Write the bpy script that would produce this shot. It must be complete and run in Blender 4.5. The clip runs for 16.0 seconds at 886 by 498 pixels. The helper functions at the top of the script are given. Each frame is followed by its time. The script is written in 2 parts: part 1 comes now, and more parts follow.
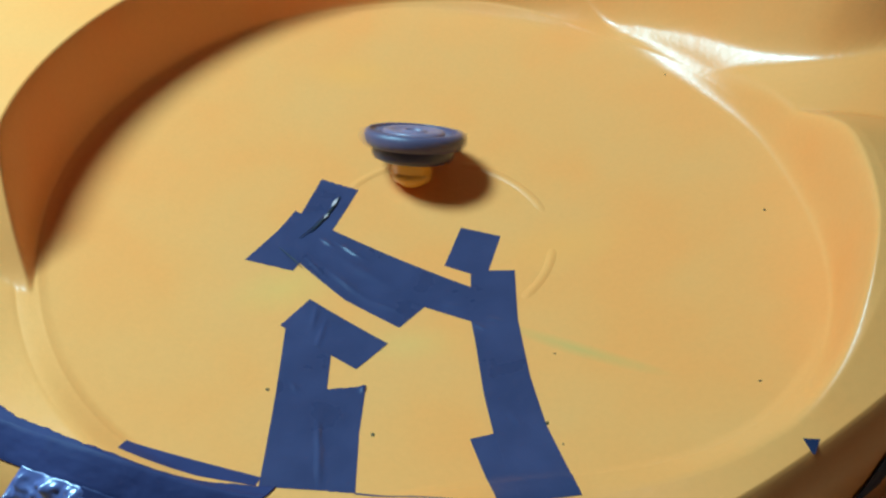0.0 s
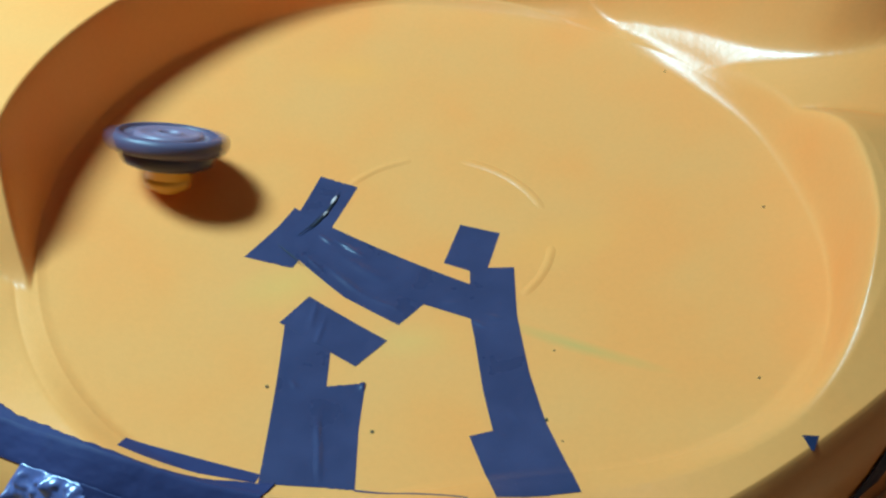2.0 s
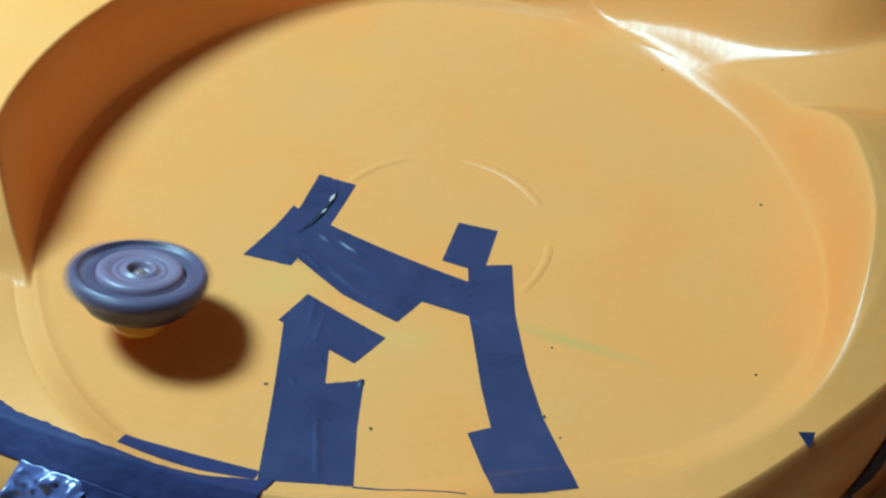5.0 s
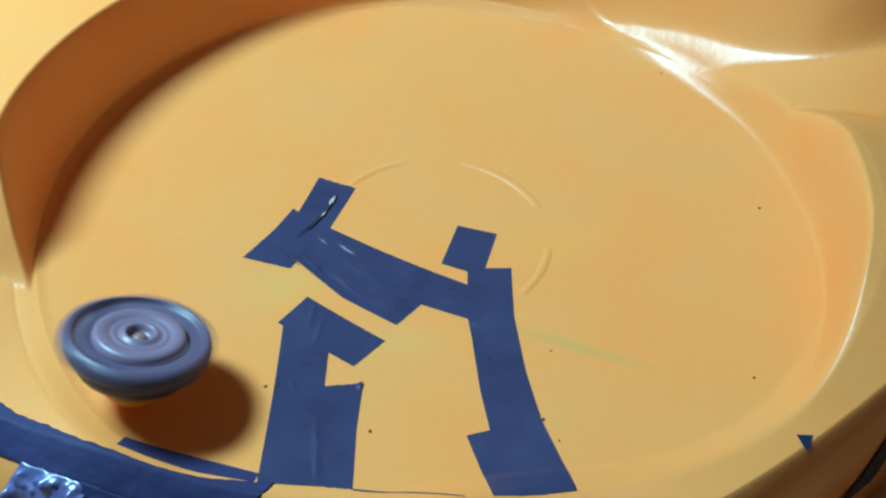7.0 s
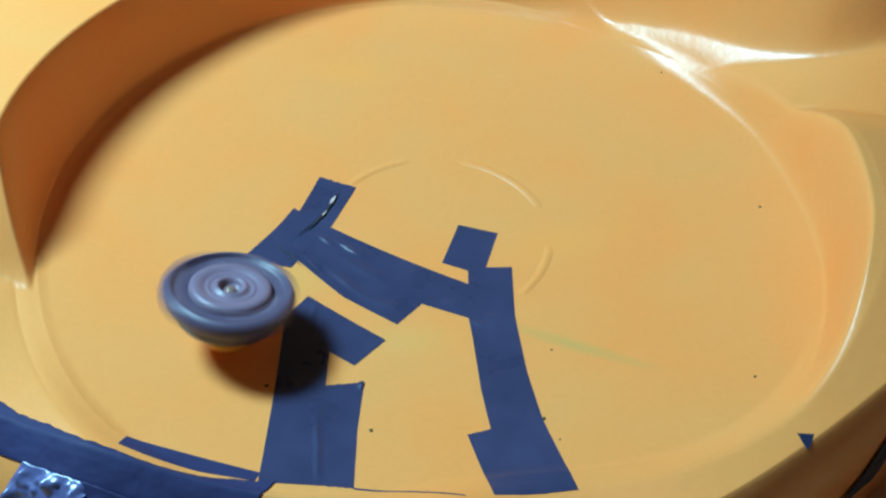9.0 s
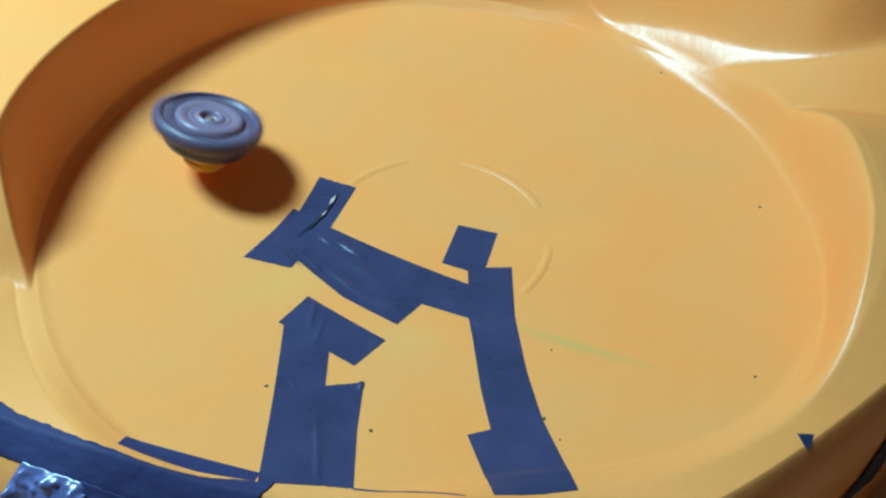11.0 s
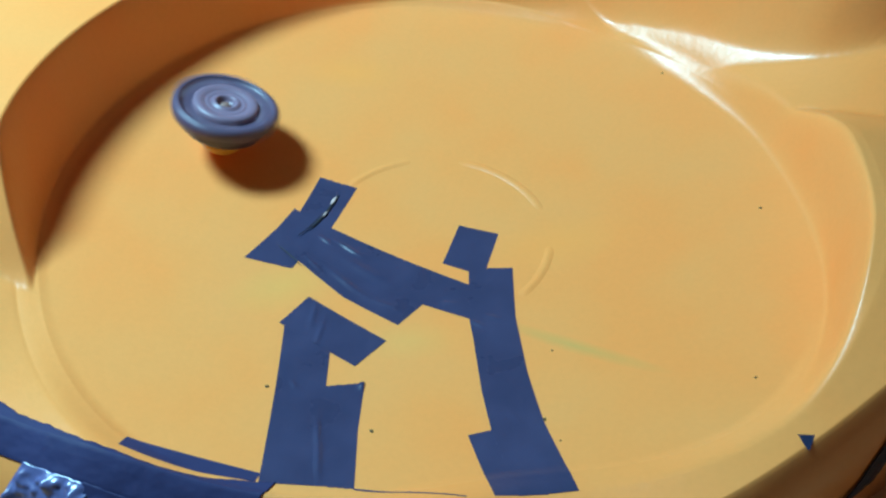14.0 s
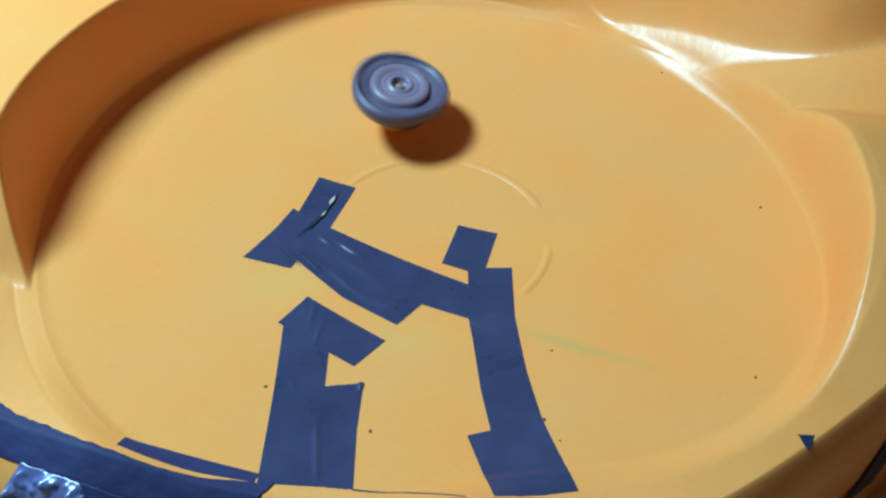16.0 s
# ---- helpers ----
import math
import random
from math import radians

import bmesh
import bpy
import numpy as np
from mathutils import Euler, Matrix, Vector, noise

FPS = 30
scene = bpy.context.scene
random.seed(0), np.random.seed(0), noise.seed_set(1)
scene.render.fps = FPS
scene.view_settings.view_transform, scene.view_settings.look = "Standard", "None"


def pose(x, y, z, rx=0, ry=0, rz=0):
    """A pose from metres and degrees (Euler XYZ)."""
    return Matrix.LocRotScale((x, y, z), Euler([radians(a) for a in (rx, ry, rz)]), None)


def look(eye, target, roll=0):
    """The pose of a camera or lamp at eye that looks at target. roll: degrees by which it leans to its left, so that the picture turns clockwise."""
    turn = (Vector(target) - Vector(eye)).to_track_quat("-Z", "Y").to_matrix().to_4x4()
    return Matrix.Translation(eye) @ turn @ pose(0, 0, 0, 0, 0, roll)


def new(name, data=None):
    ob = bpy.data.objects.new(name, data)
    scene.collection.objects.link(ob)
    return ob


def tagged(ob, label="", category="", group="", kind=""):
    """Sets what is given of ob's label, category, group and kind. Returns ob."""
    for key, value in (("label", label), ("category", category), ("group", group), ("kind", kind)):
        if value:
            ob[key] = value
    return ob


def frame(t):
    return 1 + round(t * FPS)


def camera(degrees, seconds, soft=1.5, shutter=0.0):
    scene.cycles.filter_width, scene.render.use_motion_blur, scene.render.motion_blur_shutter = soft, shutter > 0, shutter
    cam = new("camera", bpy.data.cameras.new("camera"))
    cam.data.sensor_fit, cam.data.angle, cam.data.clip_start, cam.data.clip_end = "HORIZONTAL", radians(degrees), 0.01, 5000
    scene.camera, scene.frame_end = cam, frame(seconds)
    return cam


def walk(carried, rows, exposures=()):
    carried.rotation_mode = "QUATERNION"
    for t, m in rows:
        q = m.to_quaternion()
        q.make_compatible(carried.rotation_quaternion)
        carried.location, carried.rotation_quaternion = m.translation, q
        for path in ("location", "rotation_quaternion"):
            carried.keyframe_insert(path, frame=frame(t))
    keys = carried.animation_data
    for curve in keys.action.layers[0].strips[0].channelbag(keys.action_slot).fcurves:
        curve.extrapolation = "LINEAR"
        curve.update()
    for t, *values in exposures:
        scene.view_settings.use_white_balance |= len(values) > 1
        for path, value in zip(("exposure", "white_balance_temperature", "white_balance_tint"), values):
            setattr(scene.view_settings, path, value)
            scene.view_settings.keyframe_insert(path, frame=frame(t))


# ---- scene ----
cam = camera(57.35, 16.0, soft=2.4, shutter=1.0)
walk(cam, [
    (0, pose(0.00003, -0.27813, 0.27028, 44.770, -1.646, 1.128)),
    (0.5, pose(0.00003, -0.27797, 0.27012, 44.682, -1.668, 1.082)),
    (1, pose(0.00002, -0.27838, 0.27054, 44.647, -1.662, 1.061)),
    (1.5, pose(0.00002, -0.27849, 0.27065, 44.592, -1.714, 1.082)),
    (2, pose(0.00003, -0.27808, 0.27023, 44.571, -1.657, 1.067)),
    (2.5, pose(0.00002, -0.27834, 0.27050, 44.541, -1.784, 0.997)),
    (3, pose(0.00001, -0.27888, 0.27105, 44.510, -1.775, 0.989)),
    (3.5, pose(0.00002, -0.27840, 0.27056, 44.504, -1.785, 1.067)),
    (4, pose(0.00001, -0.27894, 0.27110, 44.498, -1.786, 0.990)),
    (6.5, pose(0.00001, -0.27888, 0.27104, 44.282, -1.720, 1.025)),
    (7, pose(0.00000, -0.27957, 0.27174, 44.620, -1.818, 0.984)),
    (7.5, pose(0.00000, -0.27971, 0.27189, 44.491, -1.816, 0.998)),
    (8, pose(0.00001, -0.27930, 0.27147, 44.546, -1.777, 0.979)),
    (8.5, pose(0.00000, -0.27982, 0.27199, 44.526, -1.809, 1.003)),
    (9, pose(0.00000, -0.27967, 0.27184, 44.567, -1.740, 0.975)),
    (11.5, pose(0.00000, -0.27957, 0.27174, 44.581, -1.773, 0.983)),
    (12, pose(0.00000, -0.27989, 0.27207, 44.591, -1.796, 0.986)),
    (12.5, pose(0.00000, -0.27989, 0.27207, 44.591, -1.796, 0.986)),
    (13, pose(0.00001, -0.27944, 0.27161, 44.607, -1.763, 1.005)),
    (13.5, pose(0.00000, -0.27989, 0.27207, 44.591, -1.796, 0.986)),
    (14, pose(0.00000, -0.27960, 0.27178, 44.611, -1.742, 1.038)),
    (14.5, pose(0.00001, -0.27927, 0.27143, 44.582, -1.798, 1.037)),
    (15, pose(0.00000, -0.27957, 0.27174, 44.581, -1.773, 0.983)),
    (15.5, pose(0.00002, -0.27879, 0.27095, 44.634, -1.738, 1.042)),
    (16, pose(0.00001, -0.27904, 0.27121, 44.595, -1.770, 0.983)),
], exposures=[(0.0, 0.0), (16.0, 0.0)])

# ---- light: one unseen round area lamp up to the left, placed to suit the shadows, in a closed plain room ----
world = bpy.data.worlds.new("room_air")
scene.world = world
world.use_nodes = True
world.node_tree.nodes["Background"].inputs["Color"].default_value = (0.9, 0.95, 1.0, 1)
world.node_tree.nodes["Background"].inputs["Strength"].default_value = 0.01

LAMP_AT = (-0.435, 0.08, 0.72)
lamp_data = bpy.data.lights.new("unseen_lamp_glow", "AREA")
lamp_data.shape = "DISK"
lamp_data.size = 0.20
lamp_data.energy = 14.2
lamp_data.color = (0.40, 0.82, 1.03)
lamp = new("unseen_lamp_glow", lamp_data)
lamp.matrix_world = look(LAMP_AT, (-0.16, 0.04, 0))


# ---- materials ----
def nodes_of(name):
    m = bpy.data.materials.new(name)
    m.use_nodes = True
    nt = m.node_tree
    return m, nt, nt.nodes["Principled BSDF"]


def add(nt, kind, **values):
    n = nt.nodes.new(kind)
    for key, value in values.items():
        n.inputs[key.replace("_", " ")].default_value = value
    return n


def ramp(nt, fac, stops):
    n = nt.nodes.new("ShaderNodeValToRGB")
    while len(n.color_ramp.elements) < len(stops):
        n.color_ramp.elements.new(0.5)
    for e, (at, col) in zip(n.color_ramp.elements, stops):
        e.position, e.color = at, (*col, 1)
    nt.links.new(fac, n.inputs["Fac"])
    return n.outputs["Color"]


def mixed(nt, fac, a, b):
    n = nt.nodes.new("ShaderNodeMix")
    n.data_type = "RGBA"
    if isinstance(fac, float):
        n.inputs["Factor"].default_value = fac
    else:
        nt.links.new(fac, n.inputs["Factor"])
    for sock, v in ((n.inputs["A"], a), (n.inputs["B"], b)):
        if isinstance(v, tuple):
            sock.default_value = (*v, 1)
        else:
            nt.links.new(v, sock)
    return n.outputs["Result"]


def bump(nt, bsdf, height, strength, distance):
    n = nt.nodes.new("ShaderNodeBump")
    n.inputs["Strength"].default_value = strength
    n.inputs["Distance"].default_value = distance
    nt.links.new(height, n.inputs["Height"])
    nt.links.new(n.outputs["Normal"], bsdf.inputs["Normal"])


def blob(nt, coords, at, size, turn):
    """A soft oval patch on the floor of the bowl, 1 in its middle."""
    mp = nt.nodes.new("ShaderNodeMapping")
    mp.vector_type = "TEXTURE"
    mp.inputs["Location"].default_value = (*at, 0)
    mp.inputs["Rotation"].default_value = (0, 0, radians(turn))
    mp.inputs["Scale"].default_value = (*size, 10)
    nt.links.new(coords, mp.inputs["Vector"])
    g = nt.nodes.new("ShaderNodeTexGradient")
    g.gradient_type = "SPHERICAL"
    nt.links.new(mp.outputs["Vector"], g.inputs["Vector"])
    return g.outputs["Fac"]


def plastic_yellow(name, base, stains):
    m, nt, b = nodes_of(name)
    co = nt.nodes.new("ShaderNodeTexCoord").outputs["Object"]
    big = add(nt, "ShaderNodeTexNoise", Scale=16.0, Detail=2.0, Roughness=0.5)
    nt.links.new(co, big.inputs["Vector"])
    warm = tuple(c * k for c, k in zip(base, (1.03, 0.95, 0.88)))
    pale = tuple(c * k for c, k in zip(base, (0.97, 1.03, 1.1)))
    col = ramp(nt, big.outputs["Fac"], [(0.35, pale), (0.5, base), (0.66, warm)])
    fine = add(nt, "ShaderNodeTexNoise", Scale=420.0, Detail=3.0, Roughness=0.6)
    nt.links.new(co, fine.inputs["Vector"])
    speck = ramp(nt, fine.outputs["Fac"], [(0.3, (0.94, 0.94, 0.94)), (0.7, (1, 1, 1))])
    mul = nt.nodes.new("ShaderNodeMix")
    mul.data_type, mul.blend_type = "RGBA", "MULTIPLY"
    mul.inputs["Factor"].default_value = 0.5
    nt.links.new(col, mul.inputs["A"])
    nt.links.new(speck, mul.inputs["B"])
    col = mul.outputs["Result"]
    for at, size, turn, tint, amount in stains:
        f = blob(nt, co, at, size, turn)
        k = nt.nodes.new("ShaderNodeMath")
        k.operation = "MULTIPLY"
        nt.links.new(f, k.inputs[0])
        k.inputs[1].default_value = amount
        col = mixed(nt, k.outputs[0], col, tint)
    nt.links.new(col, b.inputs["Base Color"])
    rough = ramp(nt, big.outputs["Fac"], [(0.3, (0.28,) * 3), (0.7, (0.38,) * 3)])
    nt.links.new(rough, b.inputs["Roughness"])
    scr = add(nt, "ShaderNodeTexNoise", Scale=130.0, Detail=4.0, Roughness=0.6)
    nt.links.new(co, scr.inputs["Vector"])
    bump(nt, b, scr.outputs["Fac"], 0.35, 0.0006)
    b.inputs["IOR"].default_value = 1.48
    return m


YELLOW = plastic_yellow("yellow_plastic", (0.93, 0.325, 0.088), [
    ((0.060, -0.071), (0.040, 0.0045), -27, (0.52, 0.35, 0.10), 0.55),
    ((-0.066, -0.040), (0.030, 0.016), 35, (0.72, 0.42, 0.11), 0.35),
    ((-0.010, -0.068), (0.026, 0.012), 10, (0.75, 0.42, 0.12), 0.3),
    ((0.060, -0.005), (0.040, 0.018), 12, (0.98, 0.34, 0.08), 0.5),
    ((-0.050, 0.115), (0.030, 0.014), 5, (0.98, 0.34, 0.075), 0.5),
])


def tape_material(name, base, rough, wrinkle, shine=0.4):
    m, nt, b = nodes_of(name)
    co = nt.nodes.new("ShaderNodeTexCoord").outputs["Object"]
    n1 = add(nt, "ShaderNodeTexNoise", Scale=45.0, Detail=3.0, Roughness=0.55)
    nt.links.new(co, n1.inputs["Vector"])
    dark = tuple(c * 0.86 for c in base)
    light = tuple(c * 1.12 for c in base)
    nt.links.new(ramp(nt, n1.outputs["Fac"], [(0.3, dark), (0.7, light)]), b.inputs["Base Color"])
    n2 = add(nt, "ShaderNodeTexNoise", Scale=wrinkle, Detail=4.0, Roughness=0.6)
    nt.links.new(co, n2.inputs["Vector"])
    bump(nt, b, n2.outputs["Fac"], 0.35, 0.0006)
    b.inputs["Specular IOR Level"].default_value = shine
    nt.links.new(ramp(nt, n1.outputs["Fac"], [(0.3, (rough * 0.85,) * 3), (0.7, (rough * 1.15,) * 3)]), b.inputs["Roughness"])
    return m


TAPE = tape_material("blue_tape", (0.040, 0.041, 0.094), 0.30, 160.0)
TAPE_MATT = tape_material("matt_blue_tape", (0.034, 0.035, 0.098), 0.55, 110.0, 0.12)
# same blue tape, its base paled to paint the glints on the crumples
TAPE_GLINT = tape_material("glint_blue_tape", (0.11, 0.12, 0.28), 0.30, 90.0, 0.9)
TAPE_DARK = tape_material("navy_tape", (0.020, 0.026, 0.062), 0.40, 120.0, 0.12)


def grey_plastic(name, base, rough):
    m, nt, b = nodes_of(name)
    co = nt.nodes.new("ShaderNodeTexCoord").outputs["Object"]
    n1 = add(nt, "ShaderNodeTexNoise", Scale=160.0, Detail=4.0, Roughness=0.6)
    nt.links.new(co, n1.inputs["Vector"])
    nt.links.new(ramp(nt, n1.outputs["Fac"], [(0.3, tuple(c * 0.8 for c in base)), (0.7, tuple(c * 1.2 for c in base))]), b.inputs["Base Color"])
    b.inputs["Roughness"].default_value = rough
    bump(nt, b, n1.outputs["Fac"], 0.2, 0.0004)
    return m


GREY = grey_plastic("blue_grey_plastic", (0.100, 0.072, 0.124), 0.40)
GREY_LIGHT = grey_plastic("pale_blue_grey_plastic", (0.215, 0.142, 0.208), 0.40)
# grey darkened to hold the shade on the top's underside
GREY_SHADED = grey_plastic("shaded_grey_plastic", (0.046, 0.034, 0.066), 0.35)
HUB = grey_plastic("brownish_hub_plastic", (0.26, 0.15, 0.13), 0.16)
STEM = plastic_yellow("stem_yellow_plastic", (0.85, 0.40, 0.05), [])
# near-black colour that paints the shade inside the tape's slits
CRACK_SHADE = grey_plastic("crack_shade_black", (0.01, 0.01, 0.015), 0.6)
TORN = grey_plastic("torn_tape_backing", (0.60, 0.44, 0.42), 0.4)
DIRT = grey_plastic("dirt_brown", (0.10, 0.06, 0.02), 0.8)


def plain(name, base, rough, scale, spread):
    m, nt, b = nodes_of(name)
    co = nt.nodes.new("ShaderNodeTexCoord").outputs["Object"]
    n1 = add(nt, "ShaderNodeTexNoise", Scale=scale, Detail=5.0, Roughness=0.6)
    nt.links.new(co, n1.inputs["Vector"])
    nt.links.new(ramp(nt, n1.outputs["Fac"], [(0.3, tuple(c * (1 - spread) for c in base)), (0.7, tuple(c * (1 + spread) for c in base))]), b.inputs["Base Color"])
    b.inputs["Roughness"].default_value = rough
    return m


# paint of the unseen room, tinted to warm and lift the bounced fill
BOUNCE_PAINT = plain("bounce_paint", (0.85, 0.69, 0.62), 0.8, 4.0, 0.06)
# unseen table, its brown added to throw warm bounce onto the skirt
BOUNCE_TABLE = plain("bounce_table", (0.74, 0.35, 0.16), 0.45, 14.0, 0.35)


# ---- mesh helpers ----
def part(name, bm, material, parent=None, label="", smooth=True):
    me = bpy.data.meshes.new(name)
    bm.normal_update()
    bm.to_mesh(me)
    bm.free()
    for f in me.polygons:
        f.use_smooth = smooth
    me.materials.append(material)
    ob = new(name, me)
    if parent is not None:
        ob.parent = parent
    return tagged(ob, label)


def box(bm, lo, hi):
    vs = [bm.verts.new((x, y, z)) for x in (lo[0], hi[0]) for y in (lo[1], hi[1]) for z in (lo[2], hi[2])]
    for q in ((0, 1, 3, 2), (4, 6, 7, 5), (0, 4, 5, 1), (2, 3, 7, 6), (0, 2, 6, 4), (1, 5, 7, 3)):
        bm.faces.new([vs[i] for i in q])
    bmesh.ops.recalc_face_normals(bm, faces=bm.faces)


def lathe(profile, steps=72, lobe=None):
    """A turned body from (radius, height) pairs; lobe(angle, radius, height) may change the radius."""
    bm = bmesh.new()
    rings = []
    for r, z in profile:
        if r < 1e-6:
            rings.append([bm.verts.new((0, 0, z))])
            continue
        ring = []
        for i in range(steps):
            a = 2 * math.pi * i / steps
            q = lobe(a, r, z) if lobe else r
            ring.append(bm.verts.new((q * math.cos(a), q * math.sin(a), z)))
        rings.append(ring)
    for a, b in zip(rings, rings[1:]):
        for i in range(steps):
            j = (i + 1) % steps
            if len(a) == 1 and len(b) > 1:
                bm.faces.new((a[0], b[j], b[i]))
            elif len(b) == 1 and len(a) > 1:
                bm.faces.new((a[i], a[j], b[0]))
            elif len(a) > 1:
                bm.faces.new((a[i], a[j], b[j], b[i]))
    bmesh.ops.recalc_face_normals(bm, faces=bm.faces)
    return bm


# ---- the unseen room that closes the place, its colours set for the bounced light ----
def room():
    table = bmesh.new()
    box(table, (-0.75, -0.45, -0.105), (0.75, 0.75, -0.066))
    bmesh.ops.bevel(table, geom=table.edges[:], offset=0.004, segments=2, affect="EDGES")
    tagged(part("table_top", table, BOUNCE_TABLE, smooth=False), "unseen light brown table top under the bowl, coloured to bounce warm light", "table", kind="structure")
    for name, lo, hi in (("floor", (-2.2, -2.2, -0.90), (2.2, 2.2, -0.85)), ("ceiling", (-2.2, -2.2, 1.55), (2.2, 2.2, 1.60)),
                         ("wall_west", (-2.3, -2.2, -0.85), (-2.2, 2.2, 1.55)), ("wall_east", (2.2, -2.2, -0.85), (2.3, 2.2, 1.55)),
                         ("wall_north", (-2.3, 2.2, -0.85), (2.3, 2.3, 1.55)), ("wall_south", (-2.3, -2.3, -0.85), (2.3, -2.2, 1.55))):
        bm = bmesh.new()
        box(bm, lo, hi)
        tagged(part(name, bm, BOUNCE_PAINT, smooth=False), "plain matt unseen room surface, tinted to warm the bounced light", "wall", kind="structure")


room()

# ---- the battle bowl: dish, stepped wall, flange and skirt ----
DISH, RING = 0.984, 0.0547


def smooth01(t):
    t = min(1.0, max(0.0, t))
    return t * t * (3 - 2 * t)


def ramp01(t, soft=0.22):
    """A straight rise from 0 to 1 with rounded foot and shoulder."""
    def ease(x):
        return 0.0 if x <= -soft else (x if x >= soft else (x + soft) ** 2 / (4 * soft))
    return ease(t) - ease(t - 1)


def crease(a):
    """Radius of the dish's edge at the angle a in degrees, -180 to 180."""
    b = a % 360
    tall = smooth01((b - 60) / 40) * smooth01((203 - b) / 25)
    return 0.171 + 0.001 * tall - 0.030 * math.exp(-((a + 80) / 28) ** 2)


def swell(t):
    """0 before t = 0 and t after it, with a soft bend between."""
    return math.log1p(math.exp(min(t, 40.0)))


def near_side(x):
    """Where the near edge of the bowl runs: almost straight in the middle, bending back at both corners."""
    if x < 0:
        return -0.152 + 0.34 * 0.020 * swell((-x - 0.082) / 0.020)
    return -0.152 - 0.14 * x + 0.80 * 0.015 * swell((x - 0.080) / 0.015)


def edge(a):
    """Radius of the bowl's outer edge at the angle a in degrees."""
    c, s = math.cos(radians(a)), math.sin(radians(a))
    lo, hi = 0.10, 0.40
    for _ in range(22):
        mid = (lo + hi) / 2
        if mid * s > near_side(mid * c):
            lo = mid
        else:
            hi = mid
    near = lo
    side = 0.27 / max(abs(c), 1e-3)
    far = 0.27 / max(s, 1e-3)
    return (near ** -14 + side ** -14 + far ** -14) ** (-1 / 14)


def surface(x, y):
    """Height of the bowl's upper face."""
    r, a = math.hypot(x, y), math.degrees(math.atan2(y, x))
    rc = crease(a)
    dish = DISH * (min(r, rc) ** 2 - RING ** 2)
    d = r - rc
    if d < -0.013:
        return dish
    # the foot of all that stands round the dish: short and soft on the near side, a hollow that steepens on the other
    start = -0.007 + 0.006 * smooth01((12 - a) / 36)
    t = (d - start) / (0.0025 + 0.005 * smooth01((-16 - a) / 30) - start)
    climb = 1 - math.exp(-1.2 * max(0.0, t) ** (4.2 - 1.9 * smooth01((a - 15) / 20)))
    soft = smooth01((d + 0.004) / 0.014)
    climb = soft + (climb - soft) * smooth01((a + 48) / 25) * smooth01((100 - a) / 20)
    # a low shelf, then a gently rising flange, tilted up at one near corner to look darker in view
    shelf = 0.0075 + 0.003 * math.exp(-((a + 108) / 25) ** 2) - 0.0055 * math.exp(-((a + 72) / 16) ** 2) - 0.0055 * math.exp(-((a + 150) / 18) ** 2) - 0.0070 * math.exp(-((a - 58) / 14) ** 2)
    out = (0.04 + 0.45 * math.exp(-((a + 158) / 18) ** 2)) * max(0.0, d - 0.008)
    b = a % 360
    if 48 < b < 212:
        # the tall wall, steep, sinking at both ends
        h = 0.045 * ramp01((202.5 - b) / 15, 0.22) * smooth01((b - 48) / 40)
        run = 0.002 + 0.05 * h + 0.018 * smooth01((88 - b) / 34)
        z = dish + max(shelf * climb + out, h * ramp01((d - 0.001) / run, 0.36) + 0.04 * min(1.0, h / 0.02) * max(0.0, d - run - 0.006))
    else:
        # the other wall, sinking at both ends, with its top falling outwards
        low = 0.038 * smooth01((30 - a) / 30) * smooth01((a + 50) / 36)
        fall = 0.12 * min(1.0, low / 0.01) * max(0.0, min(d - 0.010, 0.06))
        z = dish + (math.hypot(shelf, low) - fall) * climb + out
    if -40 < a < 110:
        # the far bank where the dish leaves the tall wall: it runs on along the tangent, climbs along its length,
        # is hollow at its foot and steepens upwards
        if a < 56:
            along_it = min(0.14, 0.829 * x - 0.559 * y - 0.0127)
            across = 0.559 * x + 0.829 * y - 0.1654 - 8.0 * max(0.0, along_it - 0.085) ** 2
        else:
            along_it = -0.0127 - radians(a - 56) * 0.1654
            across = r - 0.1654
        half = max(0.0005, 0.0088 - 0.085 * max(0.0, along_it))
        w = max(-half, min(0.0, across))
        rise = 0.92 * (w - 0.22 * w ** 3 / half ** 2) + 0.92 * max(0.0, across)
        q = across - half - 0.005 * smooth01((0.080 - along_it) / 0.06)
        if q > 0:
            rise += 195.0 * min(q, 0.009) ** 2 + 3.5 * max(0.0, q - 0.009)
        foot = 0.0205 + 0.30 * along_it + 0.6 * max(0.0, along_it) ** 2
        bank = foot + rise - 0.35 * max(0.0, -half - across)
        bank = bank if bank < 0.107 else 0.115 - 0.008 * math.exp(-(bank - 0.107) / 0.008)
        bank -= 0.2 * smooth01((-5 - a) / 35)
        bank = dish + (bank - dish) * climb
        k = 0.003 - 0.001 * smooth01((along_it - 0.05) / 0.05)
        m = max(0.0, k - abs(z - bank)) / k
        z = max(z, bank) + m * m * k * 0.25 * min(1.0, max(0.0, t))
    return z


SKIRT = [(0.0012, -0.0003), (0.0040, -0.0016), (0.0100, -0.0050), (0.0180, -0.0115), (0.0260, -0.0220), (0.0310, -0.0400), (0.0340, -0.0665)]


def flare(a):
    """How far the skirt leans out at the angle a: wide on one near corner, steep elsewhere."""
    return 0.42 + 0.58 * smooth01((-85 - a) / 45)


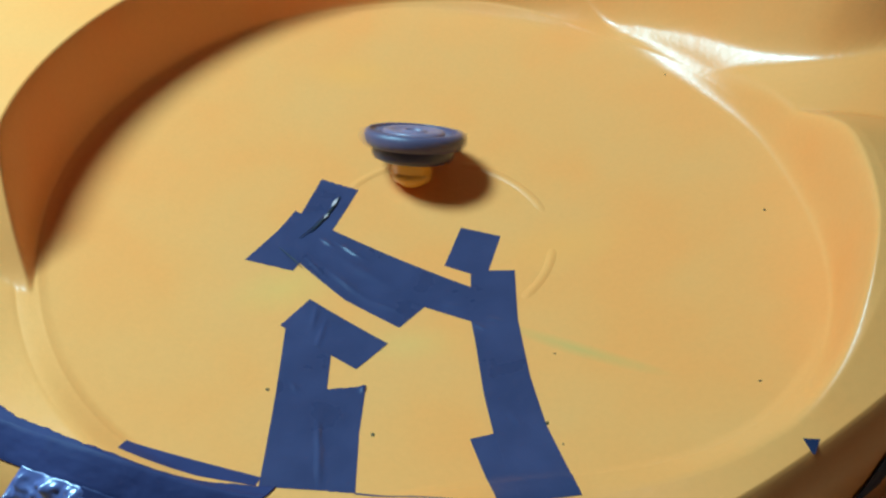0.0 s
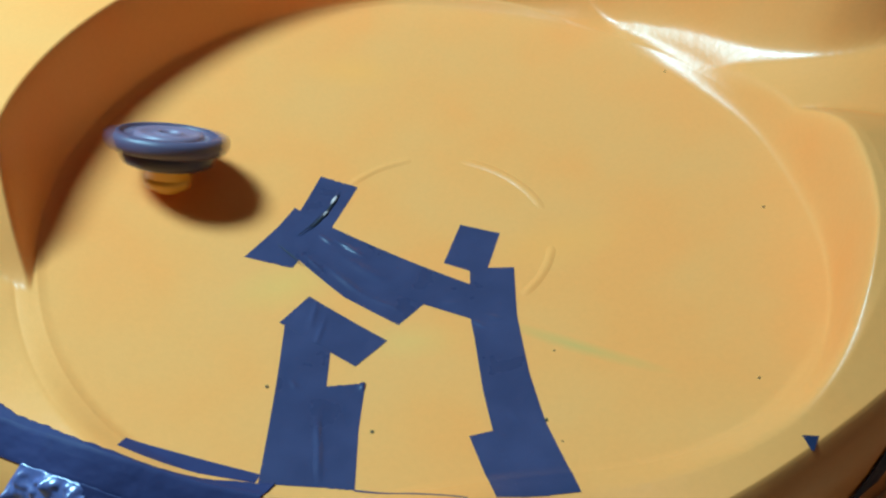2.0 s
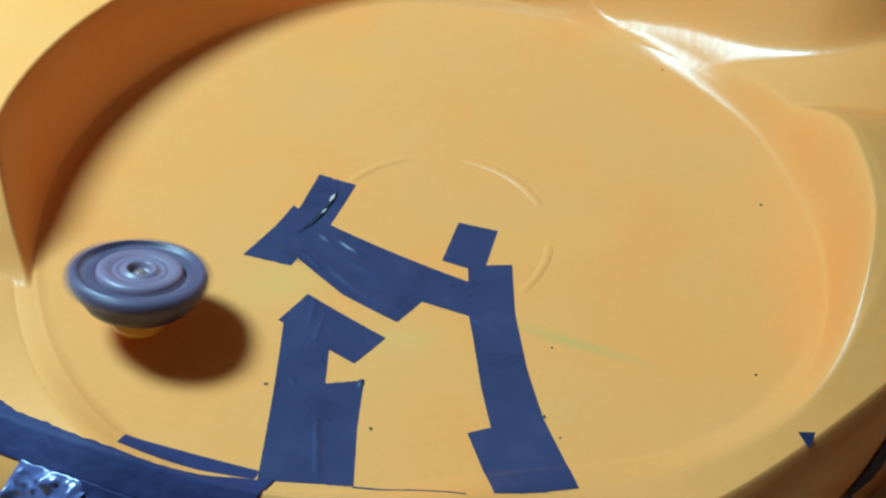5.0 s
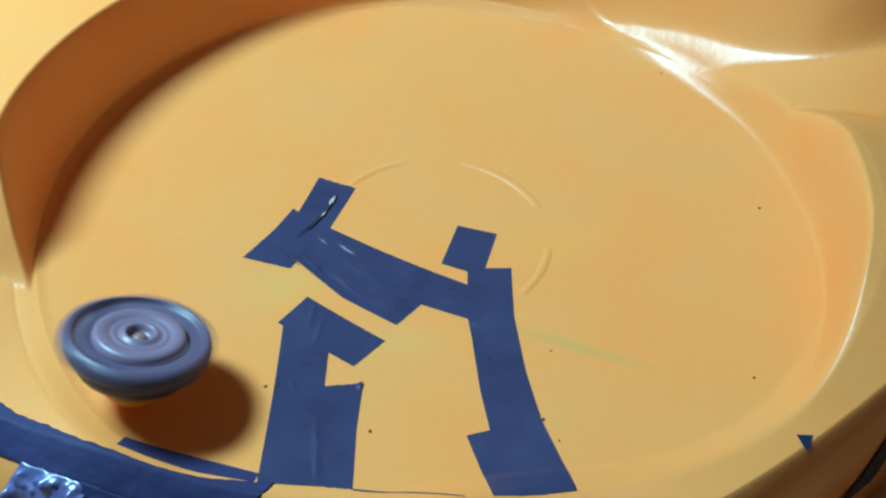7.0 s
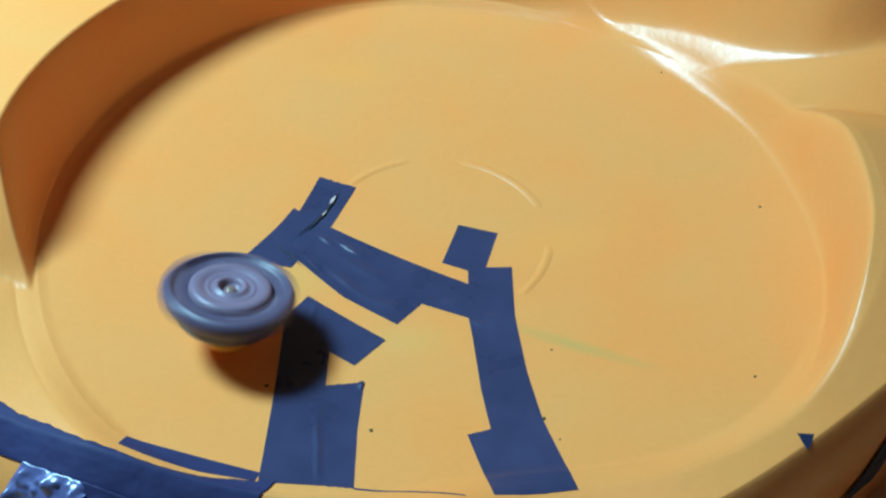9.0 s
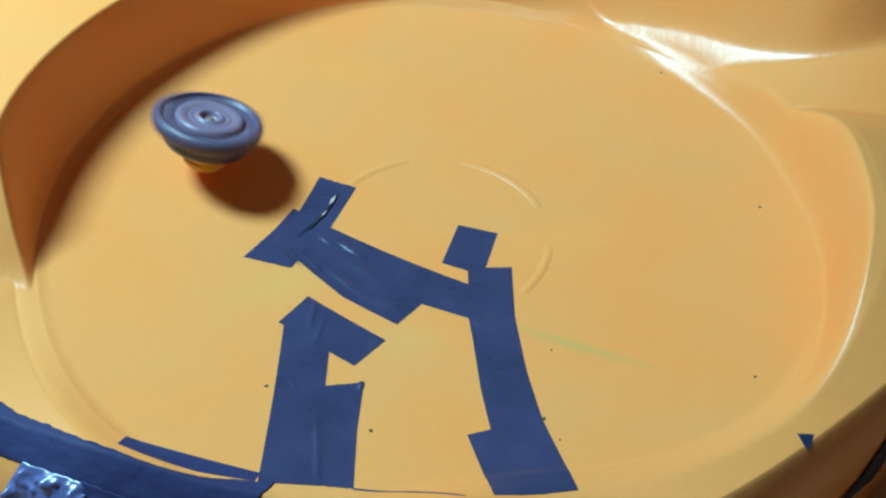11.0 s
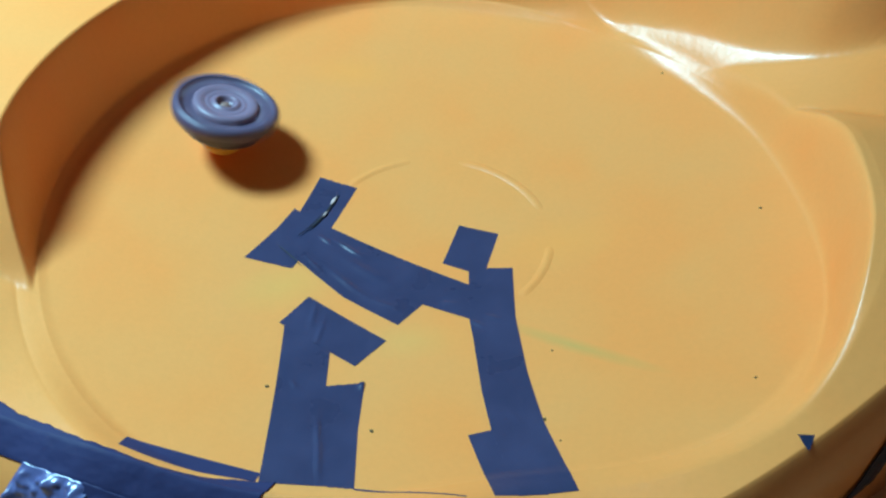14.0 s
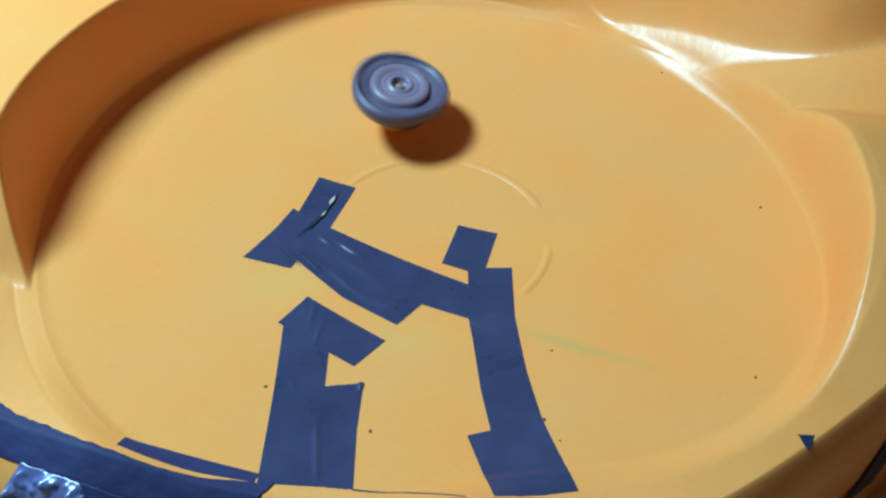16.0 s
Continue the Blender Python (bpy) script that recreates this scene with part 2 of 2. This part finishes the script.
def over_edge(a, v, lift=0.0):
    """A point on the bowl beyond (v > 0, metres down the skirt) or inside (v < 0) its outer edge at the angle a."""
    e = edge(a)
    c, s = math.cos(radians(a)), math.sin(radians(a))
    if v <= 0:
        r = e + v
        return Vector((r * c, r * s, surface(r * c, r * s) + lift))
    z0 = surface(e * c, e * s)
    run, prev = 0.0, (0.0, 0.0)
    for q in [(p[0] * flare(a), p[1]) for p in SKIRT]:
        step = math.hypot(q[0] - prev[0], q[1] - prev[1])
        if run + step >= v:
            t = (v - run) / step
            o = (prev[0] + t * (q[0] - prev[0]), prev[1] + t * (q[1] - prev[1]))
            n = Vector((-(q[1] - prev[1]), q[0] - prev[0])).normalized() * lift
            return Vector(((e + o[0] + n[0]) * c, (e + o[0] + n[0]) * s, z0 + o[1] + n[1]))
        run, prev = run + step, q
    return Vector(((e + prev[0] + lift) * c, (e + prev[0] + lift) * s, z0 + prev[1]))


def bowl():
    bm = bmesh.new()
    steps = 540
    centre = bm.verts.new((0, 0, surface(0, 0)))
    rings = []
    inner = [0.02 * i for i in range(1, 50)]
    fr = [f for f in inner if f < 0.92]
    for f in fr:
        rings.append([(f * crease(-180 + 360 * i / steps), None) for i in range(steps)])
    for f in [*np.linspace(-0.012, 0.010, 45), *np.linspace(0.011, 0.034, 24)]:
        rings.append([(min(crease(-180 + 360 * i / steps) + f, edge(-180 + 360 * i / steps) - 0.0020 + 0.00005 * f), None) for i in range(steps)])
    for f in np.linspace(0.09, 1.0, 76) ** 1.7:
        row = []
        for i in range(steps):
            a = -180 + 360 * i / steps
            lo = min(crease(a) + 0.034, edge(a) - 0.0019)
            row.append((lo + f * (edge(a) - lo), None))
        rings.append(row)
    made = []
    for row in rings:
        vs = []
        for i, (r, _) in enumerate(row):
            a = radians(-180 + 360 * i / steps)
            x, y = r * math.cos(a), r * math.sin(a)
            vs.append(bm.verts.new((x, y, surface(x, y))))
        made.append(vs)
    for dr, dz in SKIRT:
        vs = []
        for i in range(steps):
            a = -180 + 360 * i / steps
            e = edge(a)
            c, s = math.cos(radians(a)), math.sin(radians(a))
            z = surface(e * c, e * s) + dz
            if (dr, dz) == SKIRT[-1]:
                z = -0.066
            vs.append(bm.verts.new(((e + dr * flare(a)) * c, (e + dr * flare(a)) * s, z)))
        made.append(vs)
    for i in range(steps):
        bm.faces.new((centre, made[0][i], made[0][(i + 1) % steps]))
    for a, b in zip(made, made[1:]):
        for i in range(steps):
            j = (i + 1) % steps
            bm.faces.new((a[i], b[i], b[j], a[j]))
    ob = part("battle_bowl", bm, YELLOW)
    sol = ob.modifiers.new("thickness", "SOLIDIFY")
    sol.thickness, sol.offset = 0.0022, -1
    return tagged(ob, "glossy yellow plastic spinning top bowl mended with blue tape", "toy arena")


BOWL = bowl()


def embossed_arc(a0, a1, parent):
    """A low rounded ridge on the dish along the middle circle."""
    bm = bmesh.new()
    n = max(6, int(abs(a1 - a0) / 3))
    cuts = []
    for i in range(n + 1):
        t = i / n
        a = radians(a0 + t * (a1 - a0))
        k = smooth01(t / 0.12) * smooth01((1 - t) / 0.12)
        row = []
        for u in np.linspace(-1, 1, 7):
            r = RING + 0.0026 * u
            h = (0.0007 * (1 - u * u) ** 1.5) * k - 0.00010
            x, y = r * math.cos(a), r * math.sin(a)
            row.append(bm.verts.new((x, y, surface(x, y) + h)))
        cuts.append(row)
    for p, q in zip(cuts, cuts[1:]):
        for j in range(6):
            bm.faces.new((p[j], p[j + 1], q[j + 1], q[j]))
    bmesh.ops.recalc_face_normals(bm, faces=bm.faces)
    return part("embossed_arc", bm, YELLOW, parent)


for a0, a1 in ((146, 105), (80, 18), (-7, -46)):
    embossed_arc(a0, a1, BOWL)


# ---- blue tape ----
def along(points, t):
    """The point at the share t of a polyline's length."""
    runs = [math.dist(p, q) for p, q in zip(points, points[1:])]
    left = t * sum(runs)
    for p, q, run in zip(points, points[1:], runs):
        if left <= run or (p, q) == (points[-2], points[-1]):
            k = left / run
            return p[0] + k * (q[0] - p[0]), p[1] + k * (q[1] - p[1])
        left -= run


def tape_strip(one, other, layer=1, folds=(), material=None, label="", ragged=0.0, seed=1, curl=0.0):
    """A strip of tape on the bowl between two edges, given in millimetres. folds: (t, u, length, width, height, turn) in shares."""
    rng = random.Random(seed)
    length = sum(math.dist(p, q) for p, q in zip(one, one[1:]))
    nu, nv = max(8, int(length / 0.9)), 24
    ends = [(rng.uniform(-1, 1) * ragged, rng.uniform(-1, 1) * ragged) for _ in range(nv + 1)]
    bm = bmesh.new()
    grid = []
    for i in range(nu + 1):
        row = []
        for j in range(nv + 1):
            t, u = i / nu, j / nv
            p, q = along(one, t), along(other, t)
            x, y = (p[0] + u * (q[0] - p[0])) / 1000, (p[1] + u * (q[1] - p[1])) / 1000
            if i in (0, nu):
                x += ends[j][0] / 1000
                y += ends[j][1] / 1000
            z = surface(x, y) + 0.00005 * layer + 0.00008
            z += 0.00004 * noise.noise(Vector((x * 130, y * 130, seed)))
            for ft, fu, fl, fw, fh, turn in folds:
                c, s = math.cos(radians(turn)), math.sin(radians(turn))
                dt, du = (t - ft) * length, (u - fu) * 19
                p1, p2 = c * dt + s * du, -s * dt + c * du
                z += fh / 1000 * math.exp(-(p1 / fl) ** 2 - (p2 / fw) ** 2)
            if curl:
                z += curl / 1000 * max(0.0, 1 - t * length / 4) ** 2 * u
            row.append(bm.verts.new((x, y, z)))
        grid.append(row)
    for a, b in zip(grid, grid[1:]):
        for j in range(nv):
            bm.faces.new((a[j], a[j + 1], b[j + 1], b[j]))
    # the cut edges, on vertices of their own so that the face stays flat up to them
    ring = grid[0] + [r[-1] for r in grid[1:]] + grid[-1][-2::-1] + [r[0] for r in grid[-2:0:-1]]
    tops = [bm.verts.new(v.co) for v in ring]
    lows = [bm.verts.new(v.co - Vector((0, 0, 0.00014))) for v in ring]
    for a in range(len(ring)):
        b = (a + 1) % len(ring)
        bm.faces.new((tops[a], lows[a], lows[b], tops[b]))
    for f in list(bm.faces)[:nu * nv]:
        f.normal_update()
        if f.normal.z < 0:
            f.normal_flip()
    ob = part("tape_strip", bm, material or TAPE, BOWL, label)
    for f in ob.data.polygons:
        f.use_smooth = abs(f.normal.z) > 0.6
    return ob


def tapes():
    # short strip and its overlap at the upper end
    tape_strip([(-60.0, 35.2), (-66.6, 10), (-76, -12)], [(-41.0, 30.3), (-50.5, 1), (-61, -24)], 1, ragged=0.25, seed=2, label="blue tape strip with a torn crack")
    tape_strip([(-69.6, 11.0), (-75.6, -4.0), (-86.6, -25.9)], [(-56, 3), (-59, -14), (-64.9, -29)], 2, seed=3, ragged=0.18)
    # the long cross strip and the strip under it
    tape_strip([(-56, -10), (-4.5, -44.7)], [(-64.5, -22), (-40, -44), (-15.2, -58.8)], 1, seed=4,
               folds=((0.45, 0.62, 12, 1.6, 0.6, 4), (0.8, 0.6, 7, 1.2, 0.4, -12), (0.15, 0.75, 7, 0.8, 0.4, 8)), label="wrinkled blue tape strip")
    tape_strip([(-56.0, 3.4), (28, -38)], [(-66, -13), (-30, -34), (-4.5, -45.5), (17, -54)], 2, seed=5,
               folds=((0.10, 0.44, 3.5, 0.7, 0.80, 8), (0.23, 0.36, 7, 0.7, 0.90, 6), (0.36, 0.72, 12, 2.2, 0.6, 4), (0.85, 0.72, 3, 0.9, 0.4, -20)), label="wrinkled blue tape strip")
    # the square end and the long curved strip
    tape_strip([(11.0, 8.0), (3.4, -18.2)], [(30.1, 2.3), (22.5, -26)], 1, seed=6)
    tape_strip([(15.6, -21.2), (15.5, -53), (17.2, -66), (19.9, -95), (23, -116), (31, -146.7)],
               [(35.9, -20.9), (35.7, -52), (38.7, -85.5), (42.7, -111.2), (51.4, -143.9)], 3, seed=7,
               folds=((0.25, 0.5, 3, 1.0, 0.5, 70), (0.28, 0.15, 3, 0.8, 0.5, 50), (0.7, 0.5, 4, 1.4, 0.2, 20)))
    tape_strip([(14.2, -118.4), (22.6, -147.3)], [(31, -113), (41, -145.6)], 2, seed=8)
    # the pair of strips beside it and the cap across their end
    tape_strip([(-62.6, -62), (-59.8, -100.9), (-57, -145.2)], [(-42.6, -62), (-41.0, -96.4), (-38.5, -144.9)], 2, seed=9,
               folds=((0.72, 0.95, 7, 0.9, 0.8, 6), (0.42, 0.35, 2, 0.8, 0.5, 30)))
    tape_strip([(-45, -97.2), (-44, -144.7)], [(-26.2, -93.2), (-26.4, -117.7), (-24.9, -145.2)], 1, seed=10, ragged=0.18,
               folds=((0.72, 0.28, 9, 1.1, 0.9, 6), (0.02, 0.95, 2, 1.2, 1.2, 0)))
    tape_strip([(-55.0, -45.6), (-19.4, -68.6)], [(-64.8, -63.2), (-31.0, -84.4)], 3, seed=11,
               folds=((0.2, 0.35, 6, 1.0, 0.6, 60), (0.42, 0.7, 8, 0.9, 0.6, 62)), label="wrinkled blue tape strip")
    # thin sliver on the flange
    tape_strip([(-103.7, -132.0), (-88.4, -135.0), (-72.6, -138.1), (-57.0, -141.2)], [(-104.2, -137.2), (-94.8, -139.8), (-77.0, -143.3), (-58.0, -145.0)], 1, seed=12, material=TAPE_MATT, label="thin sliver of blue tape")
    # narrow blue strip drawn for a thin dark line along the near edge
    tape_strip([(-24.9, -145.0), (-6, -146.2), (13, -148.2)], [(-24.9, -145.7), (-6, -147.0), (13, -148.7)], 1, seed=14, label="thin sliver of blue tape")
    tape_strip([(127.2, -126.4), (128.8, -132.0)], [(132.8, -126.8), (129.6, -132.4)], 1, seed=13, material=TAPE_DARK, label="small triangular scrap of blue tape")


def rim_tape(a0, a1, top, low, material, label, lift, crumple, seed, grain=210.0, slant=0.0):
    """Tape laid round the outer edge from the angle a0 to a1. top: pairs of angle and distance past the edge (metres, inside
    the edge below 0) where its upper cut runs; low: how far it reaches down the skirt; slant: degrees its far end leans down the skirt."""
    bm = bmesh.new()
    nu, nv = int(abs(a1 - a0) * 5) + 4, 44
    grid = []
    for i in range(nu + 1):
        row = []
        for j in range(nv + 1):
            a = a0 + (a1 - slant * j / nv - a0) * i / nu
            v0 = float(np.interp(a, [p[0] for p in top], [p[1] for p in top]))
            v = v0 + (low - v0) * j / nv + (0.0007 * noise.noise(Vector((a * 0.9, seed, 0))) if j == 0 else 0)
            q = over_edge(a, v, lift)
            p = Vector((q.x, q.y, q.z)) * grain
            k = crumple * (noise.noise(p + Vector((0, 0, seed))) + 0.5 * noise.noise(p * 2.3 + Vector((seed, 0, 0))))
            q += Vector((math.cos(radians(a)), math.sin(radians(a)), 1)) * max(-0.0001, k) * min(1.0, j / 4, i / 3)
            row.append(bm.verts.new(q))
        grid.append(row)
    for a, b in zip(grid, grid[1:]):
        for j in range(nv):
            bm.faces.new((a[j], a[j + 1], b[j + 1], b[j]))
    bmesh.ops.recalc_face_normals(bm, faces=bm.faces)
    if sum(f.normal.dot(f.calc_center_median()) for f in bm.faces) < 0:
        bmesh.ops.reverse_faces(bm, faces=bm.faces)
    ob = part("rim_tape", bm, material, BOWL, label)
    sol = ob.modifiers.new("thickness", "SOLIDIFY")
    sol.thickness, sol.offset = 0.0002, -1
    return ob


tapes()
UPPER_CUT = [(-152, -0.0075), (-139.5, -0.0054), (-137.6, -0.0039), (-135.9, -0.0032), (-133.3, -0.0028), (-129.9, -0.0017), (-126.6, -0.0016), (-123.1, -0.0012), (-119.3, -0.0016), (-114.9, -0.0042), (-109.5, -0.0059)]
rim_tape(-152, -109.5, UPPER_CUT, 0.0125, TAPE_MATT, "blue tape folded over the bowl's edge", 0.0006, 0.00012, 3, slant=1.0)
rim_tape(-132.8, -125.5, [(0, 0.0118)], 0.046, TAPE_GLINT, "shiny crumpled blue tape on the skirt, glints put into its paler blue", 0.0010, 0.0028, 5, grain=170.0)
rim_tape(-126.5, -110.5, [(0, 0.0115)], 0.046, TAPE_MATT, "blue tape smoothed on the skirt", 0.0012, 0.0005, 6, slant=3.0)
rim_tape(-38.2, -33, [(-38.2, 0.054), (-37.3, 0.046), (-34.7, 0.018), (-33.2, 0.004)], 0.062, TAPE_DARK, "dark navy tape hanging on the skirt", 0.0012, 0.0003, 9)


def tape_tear(points, width, material, name, lift):
    """A black strip that paints the shade in a slit, or a pale torn shred, along a crooked line, in millimetres."""
    bm = bmesh.new()
    rows = []
    n = len(points)
    for i, (x, y) in enumerate(points):
        a, b = points[max(0, i - 1)], points[min(n - 1, i + 1)]
        dx, dy = b[0] - a[0], b[1] - a[1]
        k = math.hypot(dx, dy)
        w = width * (0.25 if i in (0, n - 1) else 1.0)
        row = []
        for u in (-1, 0, 1):
            px, py = (x - dy / k * w * u) / 1000, (y + dx / k * w * u) / 1000
            row.append(bm.verts.new((px, py, surface(px, py) + lift + (0.0003 if u == 0 else 0))))
        rows.append(row)
    for p, q in zip(rows, rows[1:]):
        for j in (0, 1):
            bm.faces.new((p[j], p[j + 1], q[j + 1], q[j]))
    bmesh.ops.recalc_face_normals(bm, faces=bm.faces)
    return part(name, bm, material, BOWL)


tape_tear([(-49.5, 24), (-51.2, 18), (-54, 11), (-57.5, 3), (-60.5, -3)], 0.6, CRACK_SHADE, "slit_shade", 0.0008)
tape_tear([(-56, 9), (-60, 0), (-65, -8)], 0.35, CRACK_SHADE, "slit_shade", 0.0010)
tape_tear([(-50.5, 21.5), (-51.6, 18.5), (-52.6, 15.5)], 0.9, TORN, "torn_shred", 0.0013)
tape_tear([(-53.6, 10.5), (-54.6, 8.6), (-55.4, 6.8)], 0.6, TORN, "torn_shred", 0.0013)
tape_tear([(-73, -16), (-66, -22), (-61, -27)], 0.35, CRACK_SHADE, "slit_shade", 0.0010)


def crumb(x, y, size, seed):
    bm = bmesh.new()
    bmesh.ops.create_icosphere(bm, subdivisions=1, radius=size)
    rng = random.Random(seed)
    for v in bm.verts:
        v.co *= rng.uniform(0.6, 1.2)
        v.co.z *= 0.5
    ob = part("crumb", bm, DIRT, smooth=False)
    ob.location = (x, y, surface(x, y) + size * 0.2)
    tagged(ob, "tiny brown crumb of dirt, or a tape's nick, in the bowl", "crumb", "crumbs in the bowl")


# the seventh stands in for a dark nick in the curved strip's edge
for i, (x, y, size) in enumerate(((0.1514, 0.0035, 0.0008), (-0.0632, -0.0993, 0.0009), (-0.0215, -0.1181, 0.0009),
                                  (0.0496, -0.0729, 0.0006), (0.0479, -0.1209, 0.0005), (0.1237, -0.0953, 0.0006), (0.0431, -0.1104, 0.0009), (0.1226, 0.1087, 0.0008))):
    crumb(x, y, size, i)


# ---- the spinning top ----
def spinning_top():
    top = tagged(new("spinning_top"), "blue-grey spinning top with a yellow stem, spinning in the bowl", "spinning top")
    top.empty_display_size = 0.01

    def lobes(a, r, z):
        return r * (0.97 + 0.05 * math.cos(3 * a) + 0.012 * math.cos(6 * a + 0.6)) if r > 0.0225 else r

    # wide outer ring with a groove inside it
    ring = [(0.0150, 0.0225), (0.0200, 0.0208), (0.0236, 0.0210), (0.0254, 0.0222), (0.0262, 0.0242), (0.0263, 0.0266), (0.0256, 0.0284),
            (0.0244, 0.0292), (0.0230, 0.0294), (0.0219, 0.0289), (0.0212, 0.0278), (0.0204, 0.0274), (0.0186, 0.0269), (0.0166, 0.0267), (0.0150, 0.0262), (0.0150, 0.0225)]
    rotor = part("weight_ring", lathe(ring, 96, lobes), GREY, top, "blue-grey outer ring with low lobes")
    plate = [(0.0, 0.0266), (0.0036, 0.0268), (0.0041, 0.0280), (0.0047, 0.0293), (0.0054, 0.0297), (0.0061, 0.0293), (0.0068, 0.0285), (0.0080, 0.0283),
             (0.0086, 0.0288), (0.0092, 0.0287), (0.0098, 0.0283), (0.0106, 0.0289), (0.0122, 0.0294), (0.0136, 0.0296), (0.0147, 0.0293), (0.0156, 0.0284),
             (0.0159, 0.0268), (0.0159, 0.0248), (0.0, 0.0248)]
    part("centre_plate", lathe(plate, 72), GREY_LIGHT, rotor, "pale grey raised centre with a ring hub")
    part("hub_pin", lathe([(0.0, 0.0284), (0.0010, 0.0283), (0.0020, 0.0278), (0.0027, 0.0269), (0.0028, 0.0260), (0.0, 0.0260)], 32), HUB, rotor, "glossy brownish hub pin")
    part("lower_ring", lathe([(0.0, 0.0232), (0.0200, 0.0232), (0.0208, 0.0215), (0.0205, 0.0170), (0.0194, 0.0150), (0.0168, 0.0138), (0.0, 0.0138)], 72), GREY_SHADED, rotor, "lower ring, its grey darkened for the underside's shade")
    part("stem", lathe([(0.0, 0.0171), (0.0112, 0.0171), (0.0114, 0.0134), (0.0105, 0.0127), (0.0105, 0.0086), (0.0098, 0.0082), (0.0098, 0.0076), (0.0103, 0.0071),
                        (0.0097, 0.0044), (0.0084, 0.0030), (0.0, 0.0030)], 48), STEM, rotor, "yellow plastic stem")
    part("tip", lathe([(0.0, 0.0034), (0.0066, 0.0034), (0.0058, 0.0016), (0.0036, 0.0005), (0.0016, 0.0001), (0.0, 0.0)], 36), STEM, rotor)

    def rib(a, r0, r1, width, z, height):
        bm = bmesh.new()
        box(bm, (r0, -width / 2, z), (r1, width / 2, z + height))
        bmesh.ops.bevel(bm, geom=bm.edges[:], offset=height * 0.3, segments=2, affect="EDGES")
        bmesh.ops.rotate(bm, verts=bm.verts, cent=(0, 0, 0), matrix=Matrix.Rotation(radians(a), 3, "Z"))
        part("rib", bm, GREY_LIGHT, rotor)

    for k in range(3):
        rib(120 * k + 20, 0.0152, 0.0222, 0.0060, 0.0261, 0.0022)
    return top, rotor


TOP, ROTOR = spinning_top()


def motions():
    walk(TOP, [
        (0, pose(-0.0148, 0.0342, -0.0005, -28.6, 2.4)),
        (0.5, pose(-0.0388, 0.0315, 0.0010, -31.3, 4.9)),
        (1, pose(-0.0651, 0.0269, 0.0032, -29.5, 6.6)),
        (1.5, pose(-0.0928, 0.0179, 0.0070, -28.8, 4.2)),
        (2, pose(-0.1273, 0.0045, 0.0142, -28.1, 6.7)),
        (2.5, pose(-0.1565, -0.0076, 0.0226, -28.8, 12.4)),
        (3, pose(-0.1472, -0.0281, 0.0206, -29.0, 11.4)),
        (3.5, pose(-0.1340, -0.0455, 0.0176, -23.0, 9.5)),
        (4, pose(-0.1218, -0.0606, 0.0159, -19.0, 8.0)),
        (5.2, pose(-0.1154, -0.0853, 0.0180, -19.0, 11.0)),
        (6.5, pose(-0.1173, -0.1058, 0.0225, -20.0, 17.0)),
        (7, pose(-0.1077, -0.1145, 0.0222, -19.0, 15.0)),
        (7.5, pose(-0.0932, -0.1222, 0.0210, -17.5, 13.0)),
        (8, pose(-0.0834, -0.1178, 0.0182, -16.5, 12.0)),
        (8.5, pose(-0.0806, -0.1019, 0.0140, -11.0, 11.0)),
        (9, pose(-0.0830, -0.0802, 0.0107, -14.0, 11.0)),
        (11.5, pose(-0.1326, 0.0430, 0.0167, -9.5, 15.9)),
        (12, pose(-0.1475, 0.0514, 0.0216, -8.7, 16.5)),
        (12.5, pose(-0.1440, 0.0470, 0.0201, -3.5, 15.9)),
        (13, pose(-0.1373, 0.0417, 0.0178, -3.5, 18.0)),
        (13.5, pose(-0.1274, 0.0404, 0.0151, -1.0, 16.7)),
        (14, pose(-0.1111, 0.0430, 0.0114, -3.5, 14.6)),
        (14.5, pose(-0.0903, 0.0526, 0.0081, 3.3, 13.0)),
        (15, pose(-0.0671, 0.0616, 0.0054, 4.4, 11.1)),
        (15.5, pose(-0.0442, 0.0679, 0.0036, 3.5, 9.0)),
        (16, pose(-0.0245, 0.0792, 0.0040, 7.6, 7.8)),
    ])
    # the spin, clockwise, a bounded turn for each step
    walk(ROTOR, [(i / 30, pose(0, 0, 0, 0, 0, -86 * i)) for i in range(481)])


motions()
